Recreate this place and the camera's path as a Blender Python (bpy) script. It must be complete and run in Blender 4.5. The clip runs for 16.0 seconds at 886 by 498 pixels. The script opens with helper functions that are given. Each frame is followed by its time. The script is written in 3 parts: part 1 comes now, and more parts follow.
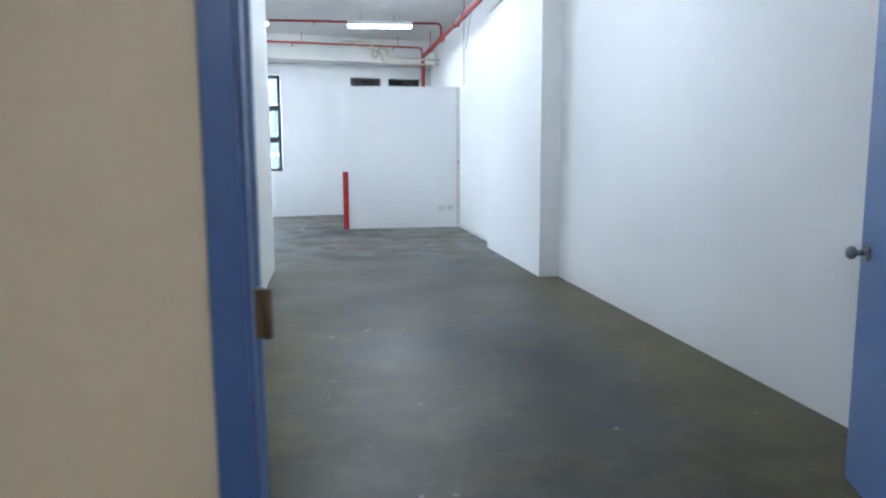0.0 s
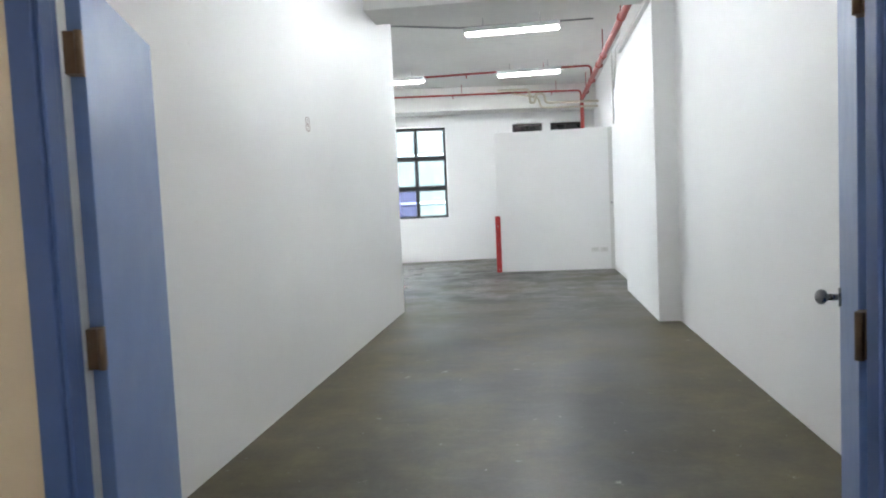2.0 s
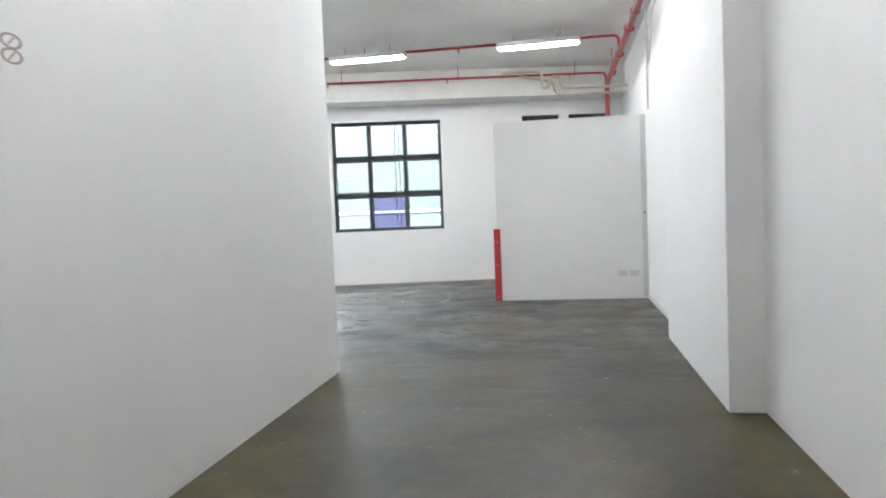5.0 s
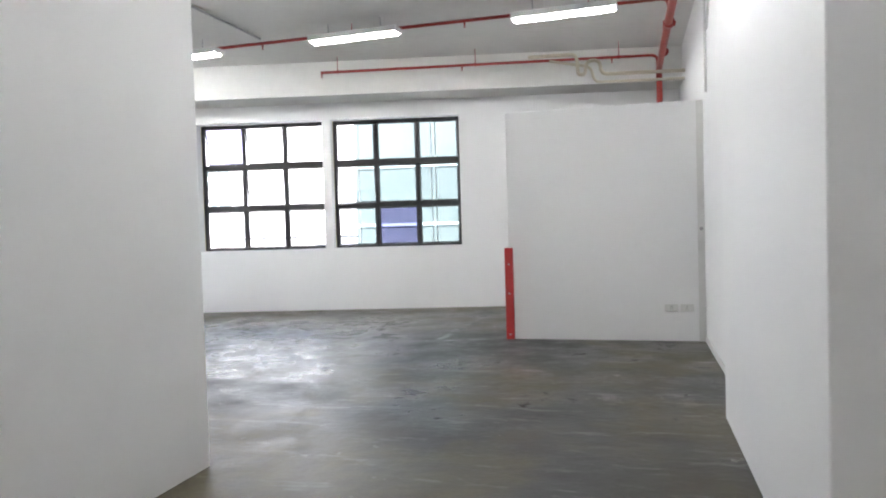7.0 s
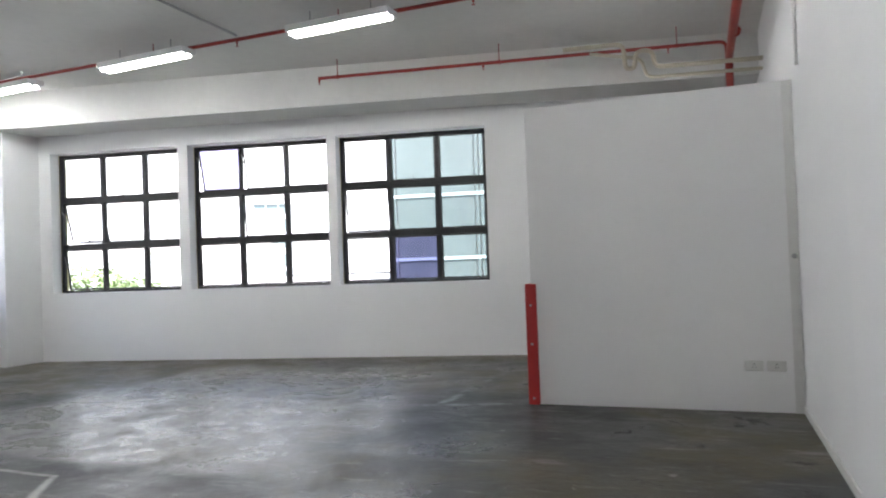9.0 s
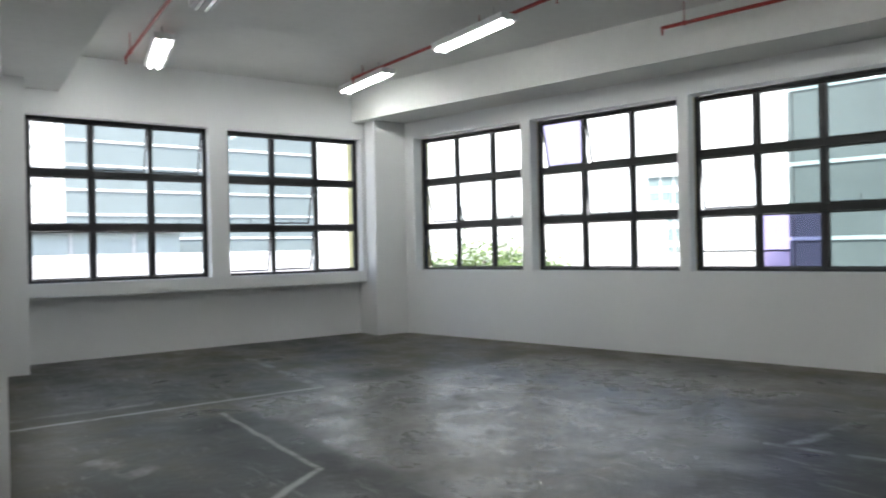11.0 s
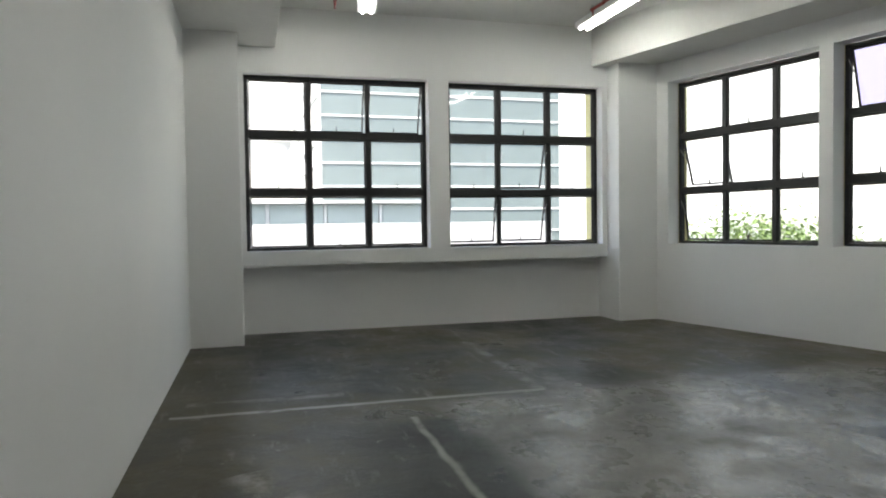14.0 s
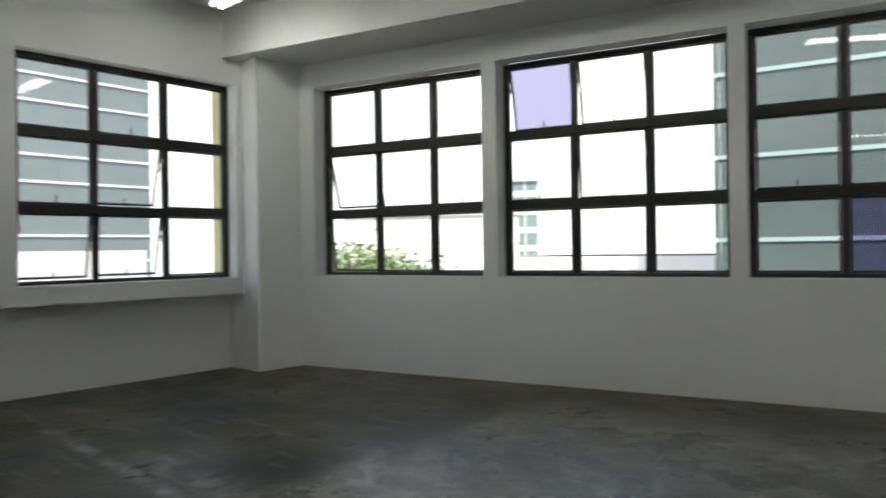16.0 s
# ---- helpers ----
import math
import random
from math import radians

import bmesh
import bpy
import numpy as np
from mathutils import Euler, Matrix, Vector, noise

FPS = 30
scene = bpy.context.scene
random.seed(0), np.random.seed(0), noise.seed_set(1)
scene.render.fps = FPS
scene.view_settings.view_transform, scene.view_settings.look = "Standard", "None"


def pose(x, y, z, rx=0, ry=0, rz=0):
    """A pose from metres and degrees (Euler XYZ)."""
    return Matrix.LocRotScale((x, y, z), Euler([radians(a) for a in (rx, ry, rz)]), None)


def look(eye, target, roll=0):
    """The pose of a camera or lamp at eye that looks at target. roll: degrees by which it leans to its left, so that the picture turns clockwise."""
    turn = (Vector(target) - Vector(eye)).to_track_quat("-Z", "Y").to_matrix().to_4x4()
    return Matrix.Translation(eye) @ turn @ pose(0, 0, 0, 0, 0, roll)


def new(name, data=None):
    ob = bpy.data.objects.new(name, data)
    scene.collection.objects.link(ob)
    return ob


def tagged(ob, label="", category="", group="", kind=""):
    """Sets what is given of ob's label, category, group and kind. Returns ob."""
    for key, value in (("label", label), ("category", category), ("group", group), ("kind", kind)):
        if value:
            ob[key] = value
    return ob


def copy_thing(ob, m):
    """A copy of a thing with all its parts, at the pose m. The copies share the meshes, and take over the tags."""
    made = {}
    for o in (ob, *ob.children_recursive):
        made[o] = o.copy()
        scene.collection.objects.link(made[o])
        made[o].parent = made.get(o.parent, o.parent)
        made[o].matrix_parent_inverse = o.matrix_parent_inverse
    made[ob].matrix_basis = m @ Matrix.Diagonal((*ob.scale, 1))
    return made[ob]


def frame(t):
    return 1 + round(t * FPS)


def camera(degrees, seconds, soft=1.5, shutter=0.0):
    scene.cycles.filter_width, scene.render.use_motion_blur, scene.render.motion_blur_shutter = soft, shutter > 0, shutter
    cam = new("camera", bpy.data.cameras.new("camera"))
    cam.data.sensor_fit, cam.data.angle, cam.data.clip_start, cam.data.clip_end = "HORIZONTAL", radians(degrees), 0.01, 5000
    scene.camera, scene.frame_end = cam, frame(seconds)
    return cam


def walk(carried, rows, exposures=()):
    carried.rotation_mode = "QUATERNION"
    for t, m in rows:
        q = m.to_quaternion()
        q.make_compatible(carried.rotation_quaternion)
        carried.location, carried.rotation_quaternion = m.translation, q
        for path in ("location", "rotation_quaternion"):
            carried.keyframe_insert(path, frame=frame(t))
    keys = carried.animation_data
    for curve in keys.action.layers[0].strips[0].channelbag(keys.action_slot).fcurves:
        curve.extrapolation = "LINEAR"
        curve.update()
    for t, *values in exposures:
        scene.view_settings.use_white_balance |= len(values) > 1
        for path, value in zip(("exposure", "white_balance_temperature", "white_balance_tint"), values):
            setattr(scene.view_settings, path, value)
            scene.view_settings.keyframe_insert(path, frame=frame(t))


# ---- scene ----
cam = camera(64.1, 16.0, 1.9, 0.35)
PATH = [
    (0, (-0.415, 0.101, 1.402), (-0.1, 2.057, 1.139), -0.3),
    (0.5, (0.008, 0.222, 1.338), (0.209, 2.204, 1.161), -0.9),
    (1, (0.311, 0.059, 1.378), (0.065, 2.035, 1.188), 1.3),
    (1.5, (0.501, -0.084, 1.387), (0.25, 1.896, 1.258), 0.2),
    (2, (0.67, -0.043, 1.399), (0.404, 1.935, 1.27), -2.6),
    (2.5, (0.768, 0.26, 1.423), (0.451, 2.231, 1.309), -0.9),
    (3, (0.75, 0.759, 1.429), (0.478, 2.738, 1.33), -2.7),
    (3.5, (0.769, 1.292, 1.42), (0.543, 3.275, 1.288), -0.7),
    (3.7, (0.77, 1.526, 1.427), (0.509, 3.505, 1.305), -0.9),
    (5.8, (1.116, 3.974, 1.386), (0.759, 5.94, 1.289), -1.9),
    (6, (1.169, 4.209, 1.395), (0.803, 6.174, 1.321), -1.4),
    (6.5, (1.255, 4.78, 1.394), (0.832, 6.734, 1.321), -3.0),
    (7, (1.367, 5.396, 1.394), (0.845, 7.325, 1.326), -1.7),
    (7.5, (1.419, 5.951, 1.356), (0.895, 7.88, 1.296), -2.5),
    (8, (1.482, 6.516, 1.344), (0.907, 8.431, 1.3), -0.5),
    (8.2, (1.472, 6.707, 1.314), (0.896, 8.622, 1.289), -0.2),
    (10.3, (1.417, 8.498, 1.38), (0.184, 10.071, 1.459), -2.7),
    (10.5, (1.463, 8.633, 1.408), (0.126, 10.12, 1.443), -1.8),
    (11, (1.435, 8.776, 1.41), (-0.143, 10.005, 1.406), -1.2),
    (11.5, (1.407, 8.799, 1.416), (-0.308, 9.828, 1.388), -2.1),
    (12, (1.357, 8.825, 1.406), (-0.425, 9.733, 1.388), -2.2),
    (12.5, (1.209, 8.968, 1.39), (-0.665, 9.666, 1.375), -2.1),
    (13, (0.923, 9.203, 1.385), (-0.972, 9.842, 1.362), -1.9),
    (13.5, (0.589, 9.512, 1.392), (-1.314, 10.125, 1.352), 0.6),
    (14, (0.087, 9.707, 1.35), (-1.812, 10.331, 1.281), -0.8),
    (14.5, (-0.408, 9.826, 1.347), (-2.253, 10.6, 1.33), -2.0),
    (15, (-0.936, 9.938, 1.346), (-2.677, 10.922, 1.365), -1.0),
    (15.5, (-1.333, 10.051, 1.33), (-2.897, 11.297, 1.335), -2.9),
    (16, (-1.754, 10.205, 1.339), (-3.02, 11.754, 1.339), -0.8),
]
EXPOSURES = [
    (0.0, 4.0, 5550, 12), (1.0, 4.05, 6000, 13), (2.0, 4.03, 6350, 14), (3.5, 3.9, 6500, 16), (6.0, 3.85, 6500, 17), (7.0, 3.62, 6600, 18), (8.2, 3.28, 6650, 18),
    (10.3, 2.52, 6500, 15), (12.5, 2.22, 6950, 10), (14.5, 2.1, 7050, 11), (16.0, 1.6, 7050, 10),
]
walk(cam, [(t, look(eye, target, roll)) for t, eye, target, roll in PATH], EXPOSURES)

# ---- light ----
world = bpy.data.worlds.new("sky")
scene.world = world
world.use_nodes = True
wn = world.node_tree.nodes
sky = wn.new("ShaderNodeTexSky")
sky.sky_type = "NISHITA"
sky.sun_disc = False
sky.sun_elevation, sky.sun_rotation = radians(58), radians(150)
sky.dust_density = 2.0
world.node_tree.links.new(sky.outputs[0], wn["Background"].inputs[0])
wn["Background"].inputs[1].default_value = 0.15

sun_data = bpy.data.lights.new("sun", "SUN")
sun_data.energy, sun_data.angle, sun_data.color = 2.6, radians(2), (1.0, 0.96, 0.9)
sun = new("sun", sun_data)
sun.matrix_world = look((20, -34, 60), (0, 0, 0))

TUBE_POWER = 8.5


# ---- materials ----
def material(name, rough=0.6, metal=0.0):
    m = bpy.data.materials.new(name)
    m.use_nodes = True
    b = m.node_tree.nodes["Principled BSDF"]
    b.inputs["Roughness"].default_value = rough
    b.inputs["Metallic"].default_value = metal
    return m, m.node_tree.nodes, m.node_tree.links, b


def noise_of(n, l, scale, detail=5, rough=0.55, vec=None):
    t = n.new("ShaderNodeTexNoise")
    t.inputs["Scale"].default_value, t.inputs["Detail"].default_value = scale, detail
    t.inputs["Roughness"].default_value = rough
    if vec is None:
        geo = n.new("ShaderNodeNewGeometry")
        vec = geo.outputs["Position"]
    l.new(vec, t.inputs["Vector"])
    return t.outputs["Fac"]


def ramp(n, l, fac, stops):
    r = n.new("ShaderNodeValToRGB")
    e = r.color_ramp.elements
    while len(e) < len(stops):
        e.new(0.5)
    for k, (p, c) in zip(e, stops):
        k.position, k.color = p, (*c, 1) if len(c) == 3 else c
    l.new(fac, r.inputs[0])
    return r.outputs[0]


def grey(v):
    return (v, v, v)


def mix(n, l, fac, a, b, kind="MIX"):
    m = n.new("ShaderNodeMix")
    m.data_type, m.blend_type = "RGBA", kind
    for socket, v in ((m.inputs[0], fac), (m.inputs[6], a), (m.inputs[7], b)):
        if hasattr(v, "is_output"):
            l.new(v, socket)
        elif isinstance(v, tuple):
            socket.default_value = (*v, 1)
        else:
            socket.default_value = v
    return m.outputs[2]


def math_of(n, l, op, a, b=0.0, clamp=False):
    m = n.new("ShaderNodeMath")
    m.operation, m.use_clamp = op, clamp
    for socket, v in ((m.inputs[0], a), (m.inputs[1], b)):
        if hasattr(v, "is_output"):
            l.new(v, socket)
        else:
            socket.default_value = v
    return m.outputs[0]


def bump(n, l, b, height, strength, distance):
    k = n.new("ShaderNodeBump")
    k.inputs["Strength"].default_value, k.inputs["Distance"].default_value = strength, distance
    l.new(height, k.inputs["Height"])
    l.new(k.outputs[0], b.inputs["Normal"])


def painted(name, colour, rough=0.6, stain=0.12, grain=0.25, metal=0.0, size=1.0):
    """Paint with faint stains at two scales and a fine relief."""
    m, n, l, b = material(name, rough, metal)
    big = ramp(n, l, noise_of(n, l, 0.7 * size, 6), [(0.3, grey(1 - stain)), (0.7, grey(1.0))])
    small = ramp(n, l, noise_of(n, l, 9 * size, 6, 0.7), [(0.3, grey(1 - stain * 0.5)), (0.65, grey(1.0))])
    c = mix(n, l, 1.0, big, small, "MULTIPLY")
    l.new(mix(n, l, 1.0, colour, c, "MULTIPLY"), b.inputs["Base Color"])
    l.new(ramp(n, l, noise_of(n, l, 5 * size), [(0.3, grey(max(rough - 0.03, 0.03))), (0.7, grey(min(rough + 0.04, 1)))]), b.inputs["Roughness"])
    bump(n, l, b, noise_of(n, l, 60 * size, 4), grain, 0.004)
    return m


def white_wall():
    """White emulsion on plaster: roller grain, faint scuffs low down, thin runs of dirt."""
    m, n, l, b = material("white_wall_paint", 0.55)
    geo = n.new("ShaderNodeNewGeometry")
    base = ramp(n, l, noise_of(n, l, 0.5, 6), [(0.3, (0.77, 0.775, 0.78)), (0.7, (0.82, 0.82, 0.815))])
    mp = n.new("ShaderNodeMapping")
    mp.inputs["Scale"].default_value = (3, 3, 14)
    l.new(geo.outputs["Position"], mp.inputs[0])
    scuff = ramp(n, l, noise_of(n, l, 1.0, 8, 0.7, mp.outputs[0]), [(0.70, grey(0)), (0.76, grey(0.22))])
    c = mix(n, l, scuff, base, (0.55, 0.54, 0.5))
    spots = ramp(n, l, noise_of(n, l, 14, 3, 0.6), [(0.74, grey(0)), (0.79, grey(0.25))])
    l.new(mix(n, l, spots, c, (0.5, 0.47, 0.42)), b.inputs["Base Color"])
    h = math_of(n, l, "ADD", noise_of(n, l, 90, 3), math_of(n, l, "MULTIPLY", noise_of(n, l, 2.2, 4), 4.0))
    bump(n, l, b, h, 0.22, 0.004)
    return m


def concrete_floor(marks):
    """Worn, partly sealed screed: grey-blue and olive patches, pale scratches, traces of old partitions."""
    m, n, l, b = material("worn_concrete_screed", 0.5)
    geo = n.new("ShaderNodeNewGeometry")
    p = geo.outputs["Position"]
    big = noise_of(n, l, 0.42, 7, 0.6)
    c = ramp(n, l, big, [(0.34, (0.026, 0.026, 0.023)), (0.45, (0.048, 0.049, 0.047)), (0.54, (0.080, 0.070, 0.044)), (0.66, (0.056, 0.058, 0.056))])
    sep = n.new("ShaderNodeSeparateXYZ")
    l.new(p, sep.inputs[0])
    ragged = math_of(n, l, "MULTIPLY", math_of(n, l, "SUBTRACT", noise_of(n, l, 0.9, 7, 0.65), 0.5), 2.2)
    room = math_of(n, l, "MULTIPLY", math_of(n, l, "SUBTRACT", math_of(n, l, "ADD", sep.outputs[1], math_of(n, l, "MULTIPLY", ragged, 1.6)), 7.2), 0.28, True)
    # a paler, half polished screed in the middle of the big room, with some window reflection put into its colour,
    # dusty brown along its walls
    rag_n = math_of(n, l, "MULTIPLY", ragged, 0.22)
    east = math_of(n, l, "MULTIPLY", math_of(n, l, "ADD", math_of(n, l, "ADD", sep.outputs[0], rag_n), 5.12), 5.0, True)
    south = math_of(n, l, "MULTIPLY", math_of(n, l, "SUBTRACT", math_of(n, l, "ADD", sep.outputs[1], rag_n), 11.18), 6.0, True)
    past = math_of(n, l, "SUBTRACT", math_of(n, l, "SUBTRACT", sep.outputs[1], math_of(n, l, "MULTIPLY", sep.outputs[0], 0.2)), 17.24)
    inner = math_of(n, l, "MULTIPLY", math_of(n, l, "SUBTRACT", math_of(n, l, "MULTIPLY", ragged, 0.5), math_of(n, l, "ADD", past, 0.55)), 1.1, True)
    west = math_of(n, l, "MULTIPLY", math_of(n, l, "SUBTRACT", math_of(n, l, "MULTIPLY", ragged, 0.8), math_of(n, l, "ADD", sep.outputs[0], 0.9)), 0.7, True)
    pool = math_of(n, l, "MULTIPLY", math_of(n, l, "MULTIPLY", east, south), math_of(n, l, "MULTIPLY", inner, west))
    c = mix(n, l, math_of(n, l, "MULTIPLY", pool, 0.65), c, (0.225, 0.22, 0.20))
    rim = math_of(n, l, "MULTIPLY", math_of(n, l, "ADD", past, math_of(n, l, "ADD", 0.75, math_of(n, l, "MULTIPLY", ragged, 0.5))), 1.6, True)
    c = mix(n, l, math_of(n, l, "MULTIPLY", rim, 0.8), c, (0.088, 0.070, 0.038))
    # trodden middle and brownish dust along the corridor walls, partly reflection contrast put into the colour
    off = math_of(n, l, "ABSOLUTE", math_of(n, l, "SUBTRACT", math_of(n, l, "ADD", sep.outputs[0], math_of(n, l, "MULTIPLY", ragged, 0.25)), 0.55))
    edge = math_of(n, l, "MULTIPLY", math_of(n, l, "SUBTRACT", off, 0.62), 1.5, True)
    dust_sheen = math_of(n, l, "MULTIPLY", math_of(n, l, "MULTIPLY", edge, math_of(n, l, "SUBTRACT", 1.0, room)), 0.95)
    c = mix(n, l, dust_sheen, c, (0.104, 0.088, 0.047))
    mott = ramp(n, l, noise_of(n, l, 3.2, 9, 0.72), [(0.32, grey(0.4)), (0.5, grey(0.95)), (0.66, grey(1.6))])
    calm = ramp(n, l, noise_of(n, l, 2.2, 9, 0.68), [(0.32, grey(0.52)), (0.5, grey(0.92)), (0.66, grey(1.35))])
    c = mix(n, l, 1.0, c, mix(n, l, room, calm, mott), "MULTIPLY")
    fine = ramp(n, l, noise_of(n, l, 38, 6, 0.7), [(0.3, grey(0.9)), (0.7, grey(1.08))])
    c = mix(n, l, 1.0, c, fine, "MULTIPLY")
    # pale scrapes, long and thin
    mp = n.new("ShaderNodeMapping")
    mp.inputs["Scale"].default_value = (1.2, 5.5, 1)
    mp.inputs["Rotation"].default_value = (0, 0, radians(24))
    l.new(p, mp.inputs[0])
    scr = ramp(n, l, noise_of(n, l, 1.3, 9, 0.75, mp.outputs[0]), [(0.56, grey(0)), (0.66, grey(0.5))])
    c = mix(n, l, math_of(n, l, "MULTIPLY", scr, math_of(n, l, "ADD", math_of(n, l, "MULTIPLY", room, 0.85), 0.12)), c, (0.34, 0.34, 0.32))
    blot = ramp(n, l, noise_of(n, l, 5.5, 7, 0.65), [(0.655, grey(0)), (0.71, grey(0.5))])
    c = mix(n, l, blot, c, (0.42, 0.41, 0.38))
    speck = ramp(n, l, noise_of(n, l, 24, 3, 0.5), [(0.735, grey(0)), (0.76, grey(0.7))])
    c = mix(n, l, speck, c, (0.42, 0.41, 0.38))
    dark = ramp(n, l, noise_of(n, l, 7.7, 4, 0.6), [(0.22, grey(0.5)), (0.30, grey(0))])
    c = mix(n, l, dark, c, (0.05, 0.05, 0.05))
    wob = math_of(n, l, "MULTIPLY", math_of(n, l, "SUBTRACT", noise_of(n, l, 4, 6), 0.5), 0.06)
    gap = noise_of(n, l, 2.6, 6, 0.7)
    for x0, y0, x1, y1, w, keep, tone in marks:
        dx, dy = x1 - x0, y1 - y0
        length = math.hypot(dx, dy)
        ux, uy = dx / length, dy / length
        px, py = math_of(n, l, "SUBTRACT", sep.outputs[0], x0), math_of(n, l, "SUBTRACT", sep.outputs[1], y0)
        u = math_of(n, l, "ADD", math_of(n, l, "MULTIPLY", px, ux), math_of(n, l, "MULTIPLY", py, uy))
        v = math_of(n, l, "ADD", math_of(n, l, "MULTIPLY", px, -uy), math_of(n, l, "MULTIPLY", py, ux))
        v = math_of(n, l, "ABSOLUTE", math_of(n, l, "ADD", v, wob))
        inside = math_of(n, l, "LESS_THAN", math_of(n, l, "ABSOLUTE", math_of(n, l, "SUBTRACT", u, length / 2)), length / 2)
        near = math_of(n, l, "MULTIPLY", math_of(n, l, "SUBTRACT", w, v), 1.4 / w, True)
        worn = math_of(n, l, "MULTIPLY", math_of(n, l, "SUBTRACT", gap, keep - 0.02), 6.0, True)
        f = math_of(n, l, "MULTIPLY", math_of(n, l, "MULTIPLY", inside, near), worn)
        c = mix(n, l, math_of(n, l, "MULTIPLY", f, 0.95), c, tone)
    l.new(c, b.inputs["Base Color"])
    r = ramp(n, l, noise_of(n, l, 1.6, 10, 0.75), [(0.36, grey(0.24)), (0.48, grey(0.34)), (0.56, grey(0.44)), (0.70, grey(0.60))])
    shine = ramp(n, l, noise_of(n, l, 2.1, 9, 0.7), [(0.38, grey(0.19)), (0.48, grey(0.27)), (0.56, grey(0.40)), (0.66, grey(0.60))])
    calm_r = ramp(n, l, noise_of(n, l, 1.1, 6), [(0.3, grey(0.36)), (0.7, grey(0.54))])
    l.new(mix(n, l, pool, mix(n, l, room, calm_r, r), shine), b.inputs["Roughness"])
    l.new(math_of(n, l, "ADD", 0.2, math_of(n, l, "MULTIPLY", pool, 0.16)), b.inputs["Specular IOR Level"])
    h = math_of(n, l, "ADD", math_of(n, l, "MULTIPLY", noise_of(n, l, 45, 5), 0.35), math_of(n, l, "MULTIPLY", noise_of(n, l, 3.5, 8, 0.65), 5.0))
    h = math_of(n, l, "MULTIPLY", h, math_of(n, l, "ADD", 0.2, math_of(n, l, "MULTIPLY", room, 0.8)))
    bump(n, l, b, h, 0.32, 0.008)
    return m


def glowing(name, colour, power):
    m, n, l, b = material(name, 0.4)
    b.inputs["Base Color"].default_value = (0.9, 0.9, 0.9, 1)
    b.inputs["Emission Color"].default_value = (*colour, 1)
    b.inputs["Emission Strength"].default_value = power
    return m


def window_glass(name, tint):
    m = bpy.data.materials.new(name)
    m.use_nodes = True
    n, l = m.node_tree.nodes, m.node_tree.links
    n.remove(n["Principled BSDF"])
    clear, gloss, both, fres = (n.new("ShaderNode" + k) for k in ("BsdfTransparent", "BsdfGlossy", "MixShader", "LayerWeight"))
    clear.inputs[0].default_value = (*tint, 1)
    gloss.inputs["Roughness"].default_value = 0.02
    fres.inputs[0].default_value = 0.5
    steep = math_of(n, l, "POWER", fres.outputs["Facing"], 4.0)
    l.new(math_of(n, l, "ADD", math_of(n, l, "MULTIPLY", steep, 0.45), 0.025), both.inputs[0])
    l.new(clear.outputs[0], both.inputs[1])
    l.new(gloss.outputs[0], both.inputs[2])
    l.new(both.outputs[0], n["Material Output"].inputs[0])
    return m


MARKS = (
    (-4.55, 11.17, -2.45, 11.05, 0.17, 0.30, (0.030, 0.031, 0.031)),
    (-5.24, 9.4, -5.1, 12.27, 0.05, 0.30, (0.40, 0.40, 0.37)),
    (-5.6, 9.5, -5.52, 10.7, 0.08, 0.48, (0.24, 0.24, 0.22)),
    (-4.68, 11.03, -2.66, 10.92, 0.035, 0.34, (0.36, 0.36, 0.32)),
    (-2.68, 10.93, -1.9, 9.85, 0.04, 0.34, (0.40, 0.40, 0.37)),
    (-8.6, 12.57, -5.1, 12.24, 0.08, 0.45, (0.30, 0.30, 0.28)),
    (-6.4, 12.6, -5.0, 12.5, 0.16, 0.50, (0.26, 0.26, 0.24)),
    (-3.9, 9.85, -3.3, 10.05, 0.16, 0.47, (0.30, 0.29, 0.25)),
    (-0.86, 15.6, -0.95, 13.6, 0.07, 0.50, (0.28, 0.33, 0.30)),
    (-1.1, 13.55, -0.2, 13.78, 0.05, 0.44, (0.28, 0.33, 0.30)),
    (1.1, 10.9, 1.75, 11.1, 0.25, 0.50, (0.30, 0.29, 0.26)),
)
WALL = white_wall()
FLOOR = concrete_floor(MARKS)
CEIL = painted("white_ceiling_paint", (0.74, 0.735, 0.71), 0.92, 0.1, 0.2)
BEIGE = painted("beige_wall_paint", (0.60, 0.50, 0.37), 0.6, 0.1, 0.3)
BLUE = painted("blue_gloss_paint", (0.13, 0.21, 0.43), 0.36, 0.05, 0.06)
DARKBLUE = painted("blue_frame_paint", (0.06, 0.11, 0.27), 0.38, 0.08, 0.08)
BLACK = painted("black_window_metal", (0.018, 0.017, 0.019), 0.4, 0.2, 0.1, 0.0, 2)
RED = painted("red_pipe_paint", (0.40, 0.035, 0.025), 0.4, 0.3, 0.15, 0, 3)
POST_RED = painted("red_plastic_trim", (0.50, 0.03, 0.03), 0.42, 0.2, 0.1, 0, 3)
STICKER = painted("faded_sticker_print", (0.42, 0.33, 0.33), 0.5, 0.2, 0.02, 0, 20)
STEEL = painted("brushed_steel", (0.32, 0.32, 0.33), 0.28, 0.15, 0.05, 1.0, 5)
BRASS = painted("tarnished_hinge_metal", (0.20, 0.13, 0.08), 0.45, 0.4, 0.2, 0.6, 6)
CREAM = painted("cream_pvc", (0.62, 0.56, 0.44), 0.45, 0.2, 0.1, 0, 3)
OFFWHITE = painted("off_white_plastic", (0.70, 0.70, 0.68), 0.4, 0.08, 0.05, 0, 3)
GREYMETAL = painted("grey_galvanised_metal", (0.42, 0.42, 0.42), 0.4, 0.2, 0.1, 0.5, 4)
